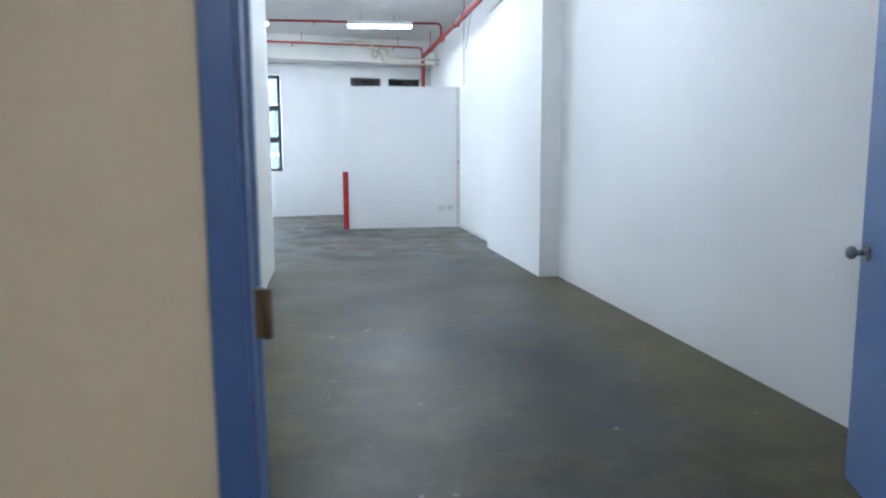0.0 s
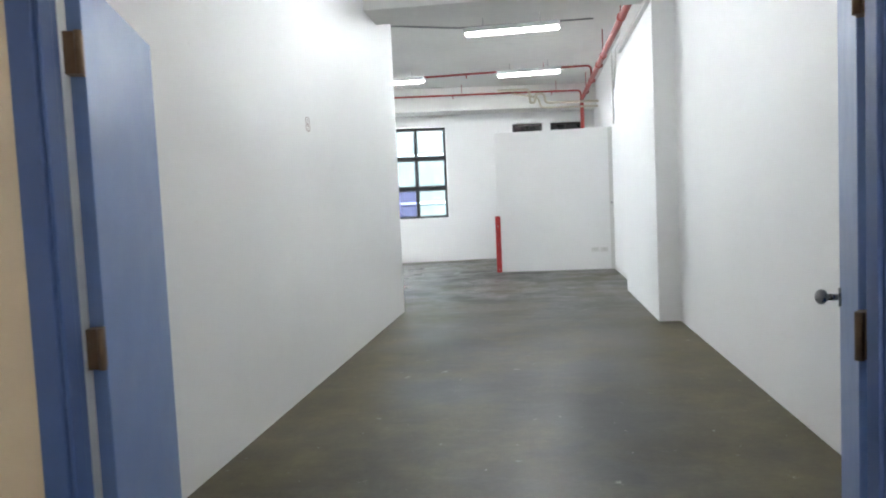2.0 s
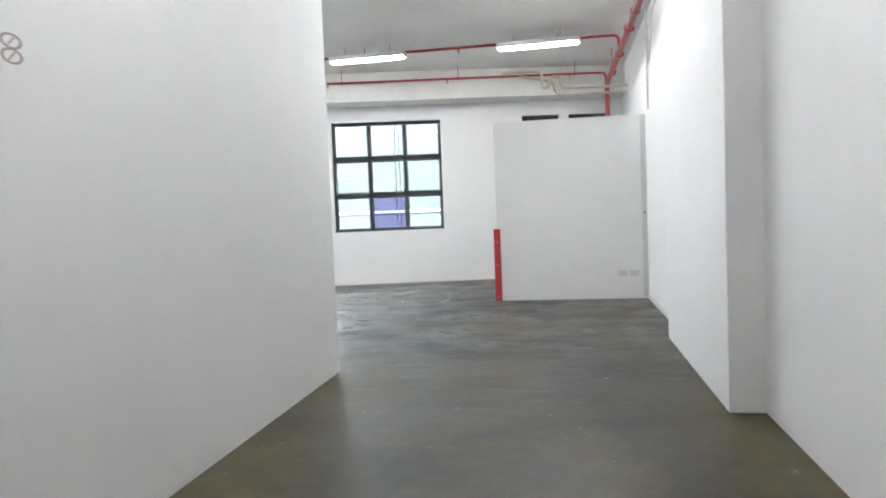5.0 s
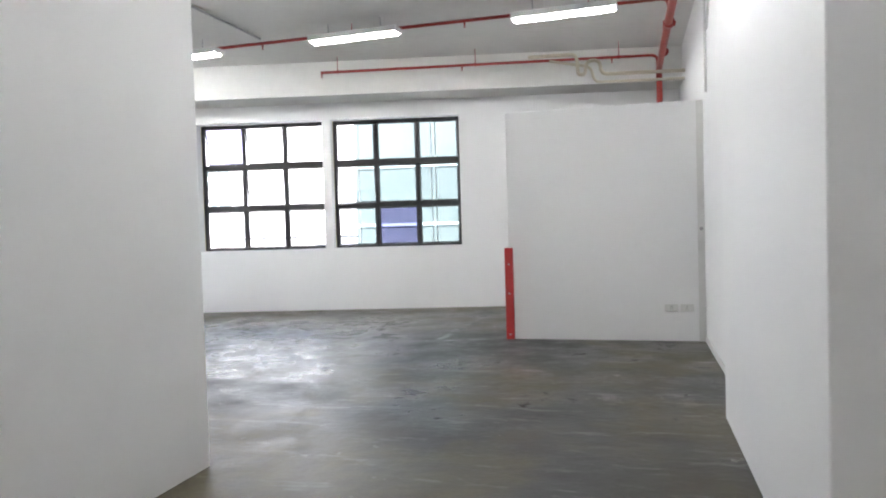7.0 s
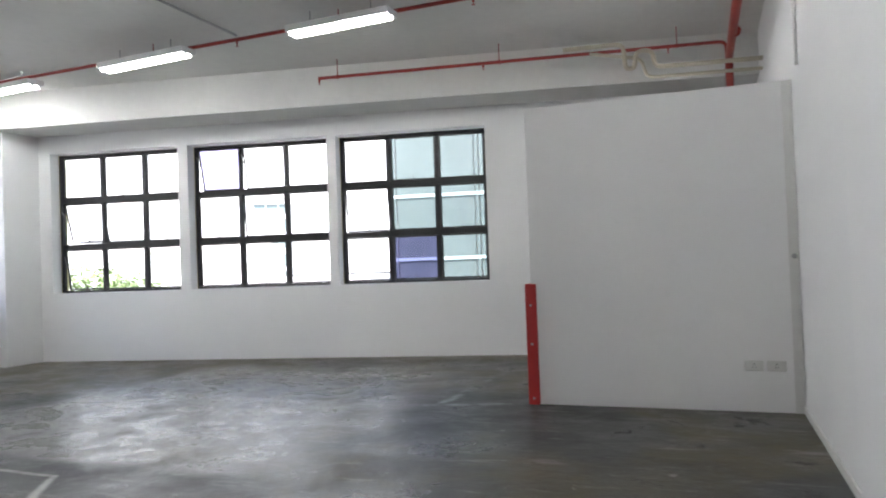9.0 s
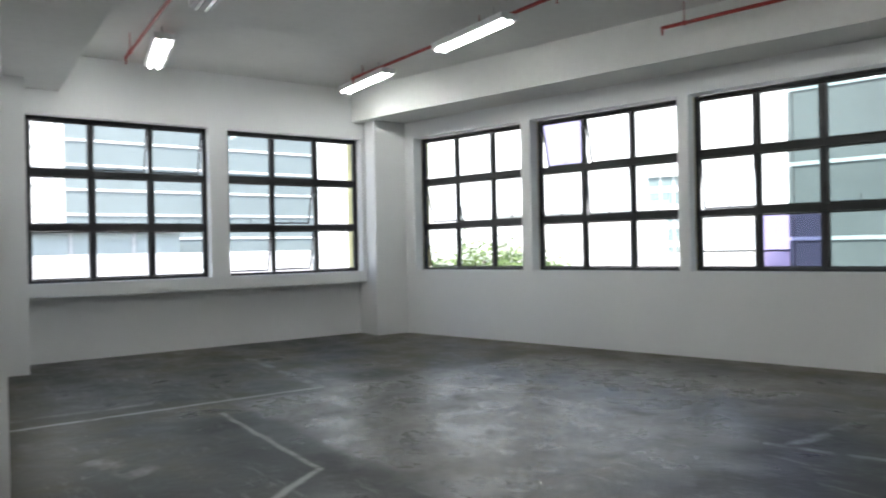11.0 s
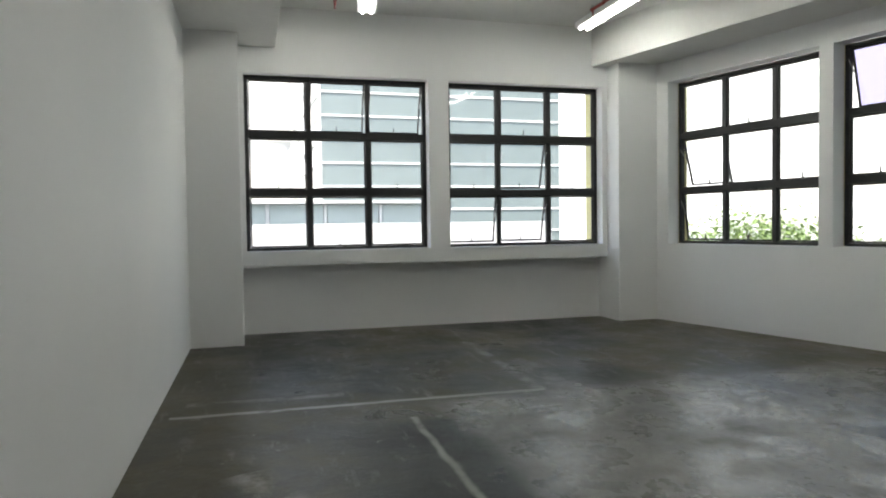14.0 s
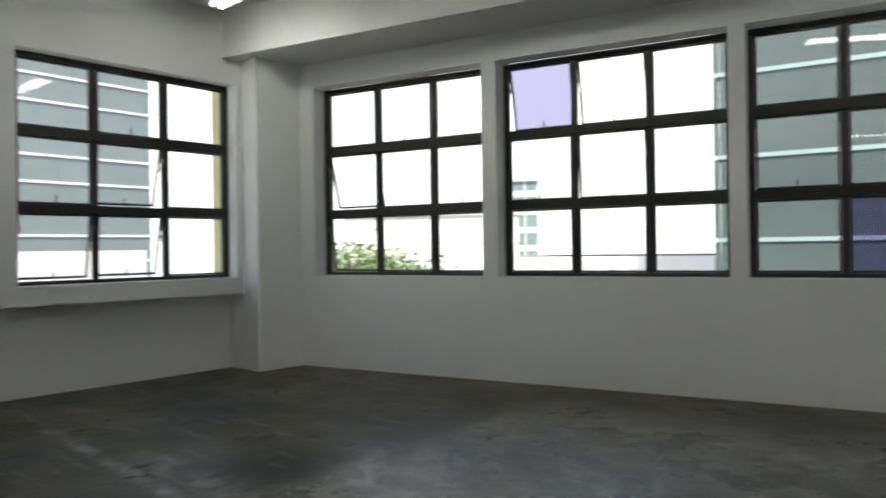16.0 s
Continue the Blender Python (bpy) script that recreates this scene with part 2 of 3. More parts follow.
ENAMEL = painted("white_enamelled_steel", (0.80, 0.80, 0.80), 0.35, 0.06, 0.05, 0, 3)
TUBE = glowing("lit_fluorescent_tube", (0.94, 1.0, 0.98), TUBE_POWER)
# weaker glow for the added, unseen lobby lamps
DIMTUBE = glowing("dimmed_fluorescent_tube", (0.94, 1.0, 0.98), TUBE_POWER * 0.65)
DEADTUBE = painted("unlit_fluorescent_tube", (0.80, 0.82, 0.82), 0.2, 0.04, 0.02)
GLASS = window_glass("clear_glass", (0.97, 0.985, 0.98))
# the tilted pane's purplish sky reflection is put into its tint
SKYTINTGLASS = window_glass("sky_reflection_tinted_glass", (0.58, 0.565, 0.70))
FILM = window_glass("purple_film_on_glass", (0.58, 0.55, 0.72))
DARKPANE = painted("near_black_pane", (0.015, 0.015, 0.017), 0.25, 0.2, 0.05)


# ---- shapes ----
def add_box(bm, x0, x1, y0, y1, z0, z1, m=None):
    r = bmesh.ops.create_cube(bm, size=1.0, matrix=Matrix.Translation(((x0 + x1) / 2, (y0 + y1) / 2, (z0 + z1) / 2)) @ Matrix.Diagonal((x1 - x0, y1 - y0, z1 - z0, 1)))
    if m is not None:
        bmesh.ops.transform(bm, matrix=m, verts=r["verts"])
    return r["verts"]


def add_prism(bm, outline, z0, z1):
    """An upright prism on an outline that runs anticlockwise."""
    low = [bm.verts.new((x, y, z0)) for x, y in outline]
    high = [bm.verts.new((x, y, z1)) for x, y in outline]
    bm.faces.new(low[::-1])
    bm.faces.new(high)
    for k in range(len(outline)):
        j = (k + 1) % len(outline)
        bm.faces.new((low[k], low[j], high[j], high[k]))


def add_rod(bm, a, b, r, sides=12):
    a, b = Vector(a), Vector(b)
    q = (b - a).to_track_quat("Z", "Y").to_matrix().to_4x4()
    res = bmesh.ops.create_cone(bm, cap_ends=True, segments=sides, radius1=r, radius2=r, depth=(b - a).length, matrix=Matrix.Translation((a + b) / 2) @ q)
    for v in res["verts"]:
        for face in v.link_faces:
            face.smooth = len(face.verts) == 4
    return res["verts"]


def add_ball(bm, c, r, squash=(1, 1, 1)):
    res = bmesh.ops.create_uvsphere(bm, u_segments=14, v_segments=10, radius=r, matrix=Matrix.Translation(c) @ Matrix.Diagonal((*squash, 1)))
    for v in res["verts"]:
        for face in v.link_faces:
            face.smooth = True


def mesh_of(name, bm, mat, parent=None, m=None, bevel=0.0, segments=2):
    data = bpy.data.meshes.new(name)
    bmesh.ops.recalc_face_normals(bm, faces=bm.faces[:])
    bm.to_mesh(data)
    bm.free()
    data.materials.append(mat)
    ob = new(name, data)
    if m is not None:
        ob.matrix_world = m
    if parent is not None:
        ob.parent = parent
    if bevel:
        k = ob.modifiers.new("worn_edges", "BEVEL")
        k.width, k.segments, k.limit_method = bevel, segments, "ANGLE"
    return ob


def boxes(name, mat, rows, parent=None, m=None, bevel=0.0):
    bm = bmesh.new()
    for row in rows:
        add_box(bm, *row)
    return mesh_of(name, bm, mat, parent, m, bevel)


def setting(ob, label, category):
    return tagged(ob, label, category, kind="structure")


def tube_path(name, mat, points, r, parent=None, m=None):
    """A pipe with rounded bends along points."""
    cu = bpy.data.curves.new(name, "CURVE")
    cu.dimensions, cu.bevel_depth, cu.bevel_resolution, cu.use_fill_caps = "3D", r, 3, True
    pts = [Vector(p) for p in points]
    out = [pts[0]]
    for a, b, c in zip(pts, pts[1:], pts[2:]):
        d = min(0.09, (b - a).length * 0.45, (c - b).length * 0.45)
        p, q = b + (a - b).normalized() * d, b + (c - b).normalized() * d
        out += [p.lerp(b, k).lerp(b.lerp(q, k), k) for k in (0, 0.25, 0.5, 0.75, 1)]
    out.append(pts[-1])
    s = cu.splines.new("POLY")
    s.points.add(len(out) - 1)
    for k, p in zip(s.points, out):
        k.co = (*p, 1)
    s.use_smooth = True
    cu.materials.append(mat)
    ob = new(name, cu)
    if m is not None:
        ob.matrix_world = m
    if parent is not None:
        ob.parent = parent
    return ob


# ---- the structure ----
CEILING = 4.03
SILL, HEAD = 1.04, 3.23
NORTH = pose(-8.29, 15.58, 0, 0, 0, math.degrees(math.atan(0.2)))
WEST = pose(-8.85, 10.05, 0, 0, 0, math.degrees(math.atan2(4.98, 0.23)))
N_OPENINGS = ((0.20, 2.34), (2.50, 4.68), (4.82, 7.0))
N_WINDOWS = ((0.205, 2.40), (2.505, 4.71), (4.825, 7.01))
N_SMALL = ((8.62, 9.36), (9.55, 10.35))
W_WINDOWS = ((0.08, 2.39), (2.66, 4.88))

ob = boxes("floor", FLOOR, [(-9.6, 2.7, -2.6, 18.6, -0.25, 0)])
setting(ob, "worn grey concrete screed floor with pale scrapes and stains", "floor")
ob = boxes("ceiling", CEIL, [(-9.6, 2.7, 1.6, 18.6, CEILING, CEILING + 0.25)])
setting(ob, "flat white painted concrete ceiling slab", "ceiling")

ob = boxes("wall_corridor_west", WALL, [(-1.32, -1.1, 1.745, 8.86, 0, CEILING)])
setting(ob, "smooth white painted corridor wall beside the blue door", "wall")
bm = bmesh.new()
add_prism(bm, [(-9.4, 9.33), (-1.32, 8.86), (-1.1, 8.86), (-1.1, 9.05), (-8.3, 9.47), (-9.4, 9.53)], 0, CEILING)
ob = mesh_of("wall_south", bm, WALL)
setting(ob, "white painted plaster wall along the big room", "wall")
ob = boxes("wall_east", WALL, [(2.19, 2.5, 1.745, 7.87, 0, CEILING), (2.13, 2.5, 10.58, 18.4, 0, CEILING)])
setting(ob, "white painted wall along the corridor and room", "wall")
ob = boxes("column_east", WALL, [(1.955, 2.5, 7.87, 10.58, 0, CEILING)], bevel=0.008)
setting(ob, "broad white painted column projecting from the wall", "column")


def pierced(rows, z0, z1, u0, u1, depth):
    """Boxes of a wall from u0 to u1 with openings between SILL and HEAD."""
    out = [(u0, u1, 0, depth, HEAD, z1), (u0, u1, 0, depth, z0, SILL)]
    edges = [u0, *[e for row in rows for e in row], u1]
    out += [(a, b, 0, depth, SILL, HEAD) for a, b in zip(edges[::2], edges[1::2])]
    return out


ob = boxes("wall_north", WALL, pierced((*N_OPENINGS, *N_SMALL), 0, CEILING, -0.9, 11.2, 0.2), m=NORTH)
setting(ob, "white painted outer wall with three large windows", "wall")
ob = boxes("wall_west", WALL, pierced(W_WINDOWS, 0.87, CEILING, -0.6, 5.7, 0.3), m=WEST)
setting(ob, "white painted outer wall with two windows over a ledge", "wall")
ob = boxes("wall_west_recess", WALL, [(-0.6, 5.7, 0.255, 0.55, 0, 0.87)], m=WEST)
setting(ob, "white recessed wall below the window ledge", "wall")
bm = bmesh.new()
add_prism(bm, [(-9.4, 9.40), (-8.26, 9.42), (-8.24, 10.05), (-9.4, 10.09)], 0, CEILING)
ob = mesh_of("column_southwest", bm, WALL, bevel=0.008)
setting(ob, "white painted square column in the room corner", "column")
bm = bmesh.new()
add_prism(bm, [(-9.2, 15.02), (-8.31, 14.99), (-8.28, 15.70), (-9.2, 15.75)], 0, CEILING)
ob = mesh_of("column_northwest", bm, WALL, bevel=0.008)
setting(ob, "white painted column between two rows of windows", "column")
bm = bmesh.new()
add_prism(bm, [(-9.2, 14.66), (2.129, 16.926), (2.129, 17.70), (-9.2, 15.5)], 3.5, CEILING + 0.01)
ob = mesh_of("beam_north", bm, CEIL, bevel=0.008)
setting(ob, "deep white concrete beam above the windows", "beam")
bm = bmesh.new()
add_prism(bm, [(-9.1, 9.45), (-2.3, 9.07), (-2.3, 10.17), (-9.1, 10.53)], 3.54, CEILING + 0.01)
ob = mesh_of("beam_south", bm, CEIL, bevel=0.008)
setting(ob, "deep white concrete beam beside the room wall", "beam")
ob = boxes("beam_corridor", CEIL, [(-1.15, 2.2, 7.55, 8.18, 3.5, CEILING + 0.01)], bevel=0.008)
setting(ob, "white concrete beam crossing the corridor", "beam")

# partition with its red edge strip
ob = boxes("partition_wall", WALL, [(-0.085, 2.13, 13.78, 13.90, 0, 2.70)], bevel=0.004)
setting(ob, "free-standing white painted partition wall, open on top", "partition")
bm = bmesh.new()
add_box(bm, -0.135, -0.085, 13.755, 13.925, 0, 1.095)
add_box(bm, -0.135, -0.035, 13.745, 13.778, 0, 1.095)
strip = mesh_of("edge_guard", bm, POST_RED, bevel=0.005)
tagged(strip, "worn red corner guard strip on the partition's end", "corner guard")
for k, (z, side) in enumerate(((0.55, 0.012), (0.9, 0.011), (0.06, 0.012))):
    bm = bmesh.new()
    add_rod(bm, (-0.085, 13.748, z), (-0.085, 13.738, z), side, 10)
    mesh_of("screw", bm, GREYMETAL, strip)

# lobby in front of the door
ob = boxes("wall_lobby", BEIGE, [(-2.4, -0.668, 1.67, 1.745, 0, 4.03), (1.522, 3.0, 1.67, 1.745, 0, 4.03), (-0.668, 1.522, 1.67, 1.745, 2.16, 4.03)])
setting(ob, "beige painted lobby wall round the blue doorway", "wall")
# unseen walls and ceiling, added to close the lobby behind the camera
ob = boxes("wall_lobby_back", BEIGE, [(-2.4, 3.0, -2.6, -2.4, 0, 2.9), (-2.6, -2.4, -2.6, 1.745, 0, 2.9), (3.0, 3.2, -2.6, 1.745, 0, 2.9)])
setting(ob, "unseen beige wall added to close the lobby", "wall")
ob = boxes("ceiling_lobby", CEIL, [(-2.6, 3.2, -2.6, 1.67, 2.9, 3.05)])
setting(ob, "unseen white ceiling added to close the lobby", "ceiling")


# ---- the double door ----
def door_frame():
    top = tagged(new("door_1"), "blue painted double door standing wide open", "door", kind="structure")
    boxes("frame", DARKBLUE, [(-0.675, -0.600, 1.66, 1.765, 0, 2.165), (1.447, 1.53, 1.66, 1.765, 0, 2.165), (-0.600, 1.447, 1.66, 1.765, 2.10, 2.165), (-0.601, -0.588, 1.675, 1.725, 0, 2.10), (1.435, 1.448, 1.675, 1.725, 0, 2.10)], top, bevel=0.004)
    for side, x, y, angle in ((1, -0.567, 1.80, 108.2), (-1, 1.44, 1.785, 70.8)):
        m = pose(x, y, 0, 0, 0, angle)
        s = side
        bm = bmesh.new()
        add_box(bm, 0.046, 0.965, min(0.022 * s - 0.021, 0.022 * s + 0.021), 0.022 * s + 0.021, 0.012, 2.095)
        leaf = mesh_of("leaf", bm, BLUE, top, m, 0.003)
        for z in (0.3, 1.03, 1.86):
            bm = bmesh.new()
            add_rod(bm, (-0.004, 0, z - 0.06), (-0.004, 0, z + 0.06), 0.011)
            add_box(bm, -0.004, 0.0455, min(0.0, 0.04 * s), max(0.0, 0.04 * s), z - 0.058, z + 0.058)
            tagged(mesh_of("hinge", bm, BRASS, leaf), "tarnished brown metal butt hinge")
        if side < 0:
            for f in (1, -1):
                y0 = -0.022 + f * 0.021
                bm = bmesh.new()
                add_rod(bm, (0.895, y0, 1.0), (0.895, y0 + f * 0.008, 1.0), 0.034, 20)
                add_rod(bm, (0.895, y0, 1.0), (0.895, y0 + f * 0.05, 1.0), 0.012)
                add_ball(bm, (0.895, y0 + f * 0.062, 1.0), 0.028, (1, 0.8, 1))
                tagged(mesh_of("knob", bm, STEEL, leaf), "round brushed steel door knob")
    return top


door_frame()


# ---- windows ----
def window(name, wall, u0, u1, tilts, tints=(), depth=0.16, film=()):
    """Three by three panes in a black metal frame; tilts: degrees by which a top-hung pane stands open."""
    top = tagged(new(name), "black metal window of nine panes, some standing ajar", "window", kind="structure")
    top.matrix_world = wall @ Matrix.Translation((u0, depth, SILL))
    w, h, out, bar, row = u1 - u0, HEAD - SILL, 0.05, 0.058, 0.085
    pw, ph = (w - 2 * out - 2 * bar) / 3, (h - 2 * out - 2 * row) / 3
    rows = [(0, w, 0, 0.06, 0, out), (0, w, 0, 0.06, h - out, h), (0, out, 0, 0.06, out, h - out), (w - out, w, 0, 0.06, out, h - out)]
    for k in (1, 2):
        x = out + k * pw + (k - 1) * bar
        rows.append((x, x + bar, 0.002, 0.058, out, h - out))
        z = out + k * ph + (k - 1) * row
        rows.append((out, w - out, -0.004, 0.062, z, z + row))
    boxes("frame", BLACK, rows, top, bevel=0.004)
    boxes("sill", WALL, [(0.0, w, -depth + 0.004, -0.005, 0.001, 0.012)], top, bevel=0.003)
    for j in range(3):
        for i in range(3):
            x, z = out + i * (pw + bar), out + j * (ph + row)
            angle = tilts.get((i, 2 - j), 0)
            m = Matrix.Translation((x, 0.032, z + ph)) @ pose(0, 0, 0, angle, 0, 0)
            sash = boxes("sash", BLACK, [(0.003, pw - 0.003, -0.014, 0.014, -0.022, -0.002), (0.003, pw - 0.003, -0.014, 0.014, -ph + 0.002, -ph + 0.022), (0.003, 0.02, -0.014, 0.014, -ph + 0.022, -0.022), (pw - 0.02, pw - 0.003, -0.014, 0.014, -ph + 0.022, -0.022)], top, m)
            glass = FILM if (i, 2 - j) in film else SKYTINTGLASS if (i, 2 - j) in tints else GLASS
            pane = boxes("pane", glass, [(0.02, pw - 0.02, -0.003, 0.003, -ph + 0.022, -0.022)], sash)
            pane.visible_shadow = False
            if angle or (i + j) % 2:
                bm = bmesh.new()
                add_box(bm, pw / 2 - 0.009, pw / 2 + 0.009, -0.03, -0.014, -ph + 0.004, -ph + 0.03)
                add_box(bm, pw / 2 - 0.006, pw / 2 + 0.006, -0.042, -0.028, -ph + 0.01, -ph + 0.085)
                mesh_of("handle", bm, BLACK, sash, bevel=0.002)
            if angle > 3:
                for x1 in (0.012, pw - 0.012):
                    bm = bmesh.new()
                    back = 0.32 * math.tan(radians(angle)) + 0.02
                    add_rod(bm, (x1, 0, -0.32), (x1, -back, -0.10), 0.005, 6)
                    mesh_of("stay", bm, GREYMETAL, sash)
    return top


window("window_1", WEST, *W_WINDOWS[0], {(1, 0): 17, (2, 0): 17})
window("window_2", WEST, *W_WINDOWS[1], {(1, 1): 17, (1, 2): 14, (0, 2): 11})
window("window_3", NORTH, *N_WINDOWS[0], {(0, 1): 16, (0, 2): 8}, (), 0.203)
window("window_4", NORTH, *N_WINDOWS[1], {(0, 0): 14, (1, 0): 13, (1, 1): 5}, {(0, 0)}, 0.203)
window("window_5", NORTH, *N_WINDOWS[2], {(0, 1): 9}, (), 0.203, {(1, 2)})

YELLOW = painted("cream_outer_paint", (0.72, 0.66, 0.34), 0.7, 0.15, 0.2)
ob = boxes("outer_fins", YELLOW, [(-0.3, 0.21, 0.29, 0.36, 0.6, 3.6), (2.40, 2.50, 0.29, 0.36, 0.6, 3.6), (4.72, 4.815, 0.29, 0.36, 0.6, 3.6)], m=NORTH)
setting(ob, "cream painted fins outside the windows", "wall")
ob = boxes("outer_fins", YELLOW, [(4.87, 5.3, 0.305, 0.48, 0.6, 3.6)], m=WEST)
setting(ob, "cream painted fin outside the window", "wall")


def dark_window(name, u0, u1):
    top = tagged(new(name), "window with near-black panes high behind the partition", "window", kind="structure")
    top.matrix_world = NORTH @ Matrix.Translation((u0, 0.08, SILL))
    w, h = u1 - u0, HEAD - SILL
    boxes("frame", BLACK, [(0, w, 0, 0.06, 0, 0.05), (0, w, 0, 0.06, h - 0.05, h), (0, 0.05, 0, 0.06, 0.05, h - 0.05), (w - 0.05, w, 0, 0.06, 0.05, h - 0.05), (0.05, w - 0.05, 0, 0.06, h / 2 - 0.04, h / 2 + 0.04)], top, bevel=0.004)
    for z0, z1 in ((0.05, h / 2 - 0.04), (h / 2 + 0.04, h - 0.05)):
        boxes("pane", DARKPANE, [(0.05, w - 0.05, 0.02, 0.035, z0, z1)], top)


dark_window("window_6", *N_SMALL[0])
dark_window("window_7", *N_SMALL[1])


# ---- lamps ----
def batten_lamp(length, lit=True, glow=None):
    """A twin-tube batten; its middle hangs at the origin, tubes along x."""
    top = tagged(new("fluorescent_lamp"), "lit twin-tube white batten lamp hung from the ceiling" if lit else "unlit twin-tube white batten lamp on the ceiling", "lamp", "battens on the ceiling")
    a = length / 2
    bm = bmesh.new()
    vs = add_box(bm, -a, a, -0.115, 0.115, 0.016, 0.085)
    for v in vs:
        if v.co.z < 0.05:
            v.co.y *= 0.98
    mesh_of("housing", bm, ENAMEL, top, bevel=0.005)
    for y in (-0.048, 0.048):
        bm = bmesh.new()
        add_rod(bm, (-a + 0.03, y, 0.004), (a - 0.03, y, 0.004), 0.016, 12)
        mesh_of("tube", bm, (glow or TUBE) if lit else DEADTUBE, top)
        for x in (-a + 0.012, a - 0.012):
            boxes("lamp_holder", ENAMEL, [(x - 0.012, x + 0.012, y - 0.014, y + 0.014, -0.006, 0.06)], top, bevel=0.003)
    for x in (-a * 0.6, a * 0.6):
        bm = bmesh.new()
        add_rod(bm, (x, 0.0, 0.08), (x, 0.0, 0.3), 0.006, 8)
        mesh_of("hanger", bm, GREYMETAL, top)
    return top


long_lamp = batten_lamp(1.36)
long_lamp.matrix_world = pose(-7.31, 14.23, 3.80, 0, 0, -4)
copy_thing(long_lamp, pose(-4.70, 14.04, 3.80, 0, 0, -4))
copy_thing(long_lamp, pose(-7.38, 11.36, 3.80, 0, 0, -11))
copy_thing(long_lamp, pose(0.41, 10.30, 3.80, 0, 0, -2))
short_lamp = batten_lamp(1.22)
short_lamp.matrix_world = pose(-2.03, 13.92, 3.80, 0, 0, -3)
copy_thing(short_lamp, pose(0.62, 13.86, 3.80, 0, 0, -4))
dead = batten_lamp(1.36, False)
dead.matrix_world = pose(-4.85, 11.16, 3.80, 0, 0, -6)

# unseen lamps of the same kind, added overhead to light lobby and near corridor
lobby = batten_lamp(1.22, True, DIMTUBE)
lobby.matrix_world = pose(-0.9, -0.7, 2.58, 0, 0, 90)
copy_thing(lobby, pose(1.9, -0.7, 2.58, 0, 0, 90))
copy_thing(long_lamp, pose(0.4, 5.2, 3.80))


# ---- pipes ----
def sprinkler_pipe(points, hangers, heads, label):
    top = tagged(new("sprinkler_pipe"), label, "pipe")
    tube_path("pipe", RED, points, 0.021, top)
    for x, y, z in hangers:
        bm = bmesh.new()
        add_rod(bm, (x, y, z), (x, y, CEILING), 0.006, 8)
        add_rod(bm, (x - 0.012, y, z), (x + 0.012, y, z), 0.029, 14)
        mesh_of("hanger", bm, RED, top)
    for x, y, z in heads:
        bm = bmesh.new()
        add_rod(bm, (x, y, z), (x, y, z - 0.05), 0.013, 10)
        add_rod(bm, (x, y, z - 0.05), (x, y, z - 0.075), 0.007, 8)
        add_rod(bm, (x, y, z - 0.075), (x, y, z - 0.079), 0.016, 12)
        mesh_of("sprinkler_head", bm, RED, top)
    return top


def on_line(a, b, xs):
    return [(x, a[1] + (b[1] - a[1]) * (x - a[0]) / (b[0] - a[0]), a[2]) for x in xs]


a, b = (-7.5, 14.12, 3.90), (1.80, 13.95, 3.90)
sprinkler_pipe([a, b, (1.80, 13.95, 3.68)], on_line(a, b, (-7.2, -4.6, -2.1, 0.9)), on_line(a, b, (-7.47, -3.4, -0.6)), "red painted sprinkler pipe running above the lamps")
a, b = (-3.26, 15.58, 3.80), (1.75, 16.38, 3.80)
sprinkler_pipe([a, b, (1.75, 16.38, 3.60)], on_line(a, b, (-3.0, -0.9, 1.2)), on_line(a, b, (-3.25, -1.1, 1.1)), "red painted sprinkler pipe near the window beam")
a, b = (-7.7, 11.06, 3.80), (-2.0, 10.62, 3.80)
sprinkler_pipe([a, b], on_line(a, b, (-7.4, -5.0, -2.4)), on_line(a, b, (-7.68, -4.4)), "red painted sprinkler pipe beside the batten lamps")

main = tagged(new("sprinkler_main"), "thick red sprinkler main along the wall", "pipe")
tube_path("pipe", RED, [(1.84, 1.9, 3.62), (1.80, 12.6, 3.62), (1.77, 16.38, 3.60), (1.77, 16.40, 2.2)], 0.045, main)
for y in (4.0, 9.2, 11.6, 15.4):
    bm = bmesh.new()
    add_rod(bm, (1.80, y, 3.6), (1.80, y, CEILING), 0.008, 8)
    add_rod(bm, (1.805, y - 0.02, 3.62), (1.805, y + 0.02, 3.62), 0.058, 14)
    mesh_of("hanger", bm, RED, main)
for y in (13.95, 12.4):
    bm = bmesh.new()
    add_rod(bm, (1.80, y - 0.07, 3.62), (1.80, y + 0.07, 3.62), 0.058, 14)
    add_rod(bm, (1.80, y, 3.62), (1.87, y, 3.60), 0.03, 10)
    mesh_of("coupling", bm, RED, main)

drain = tagged(new("drain_pipe"), "cream plastic drain pipe with a bent trap", "pipe")
tube_path("pipe", CREAM, [(2.12, 16.25, 3.52), (0.95, 16.1, 3.53), (0.93, 16.1, 3.74), (0.74, 16.08, 3.74), (0.72, 16.08, 3.54), (0.62, 16.06, 3.54), (0.60, 16.05, 3.84), (-0.1, 15.98, 3.84)], 0.026, drain)
tube_path("pipe", CREAM, [(2.12, 16.32, 3.42), (0.85, 16.15, 3.43), (0.80, 16.14, 3.66), (0.2, 16.08, 3.78)], 0.02, drain)

conduit = tagged(new("ceiling_conduit"), "thin grey electrical conduit fixed to the ceiling", "conduit")
tube_path("pipe", GREYMETAL, [(-3.54, 11.3, 4.01), (-3.52, 14.2, 4.01)], 0.014, conduit)
conduit = tagged(new("ceiling_conduit"), "thin grey conduit on the corridor ceiling", "conduit")
tube_path("pipe", GREYMETAL, [(-1.4, 10.3, 4.015), (-0.4, 10.75, 4.015), (1.6, 10.8, 4.015)], 0.013, conduit)

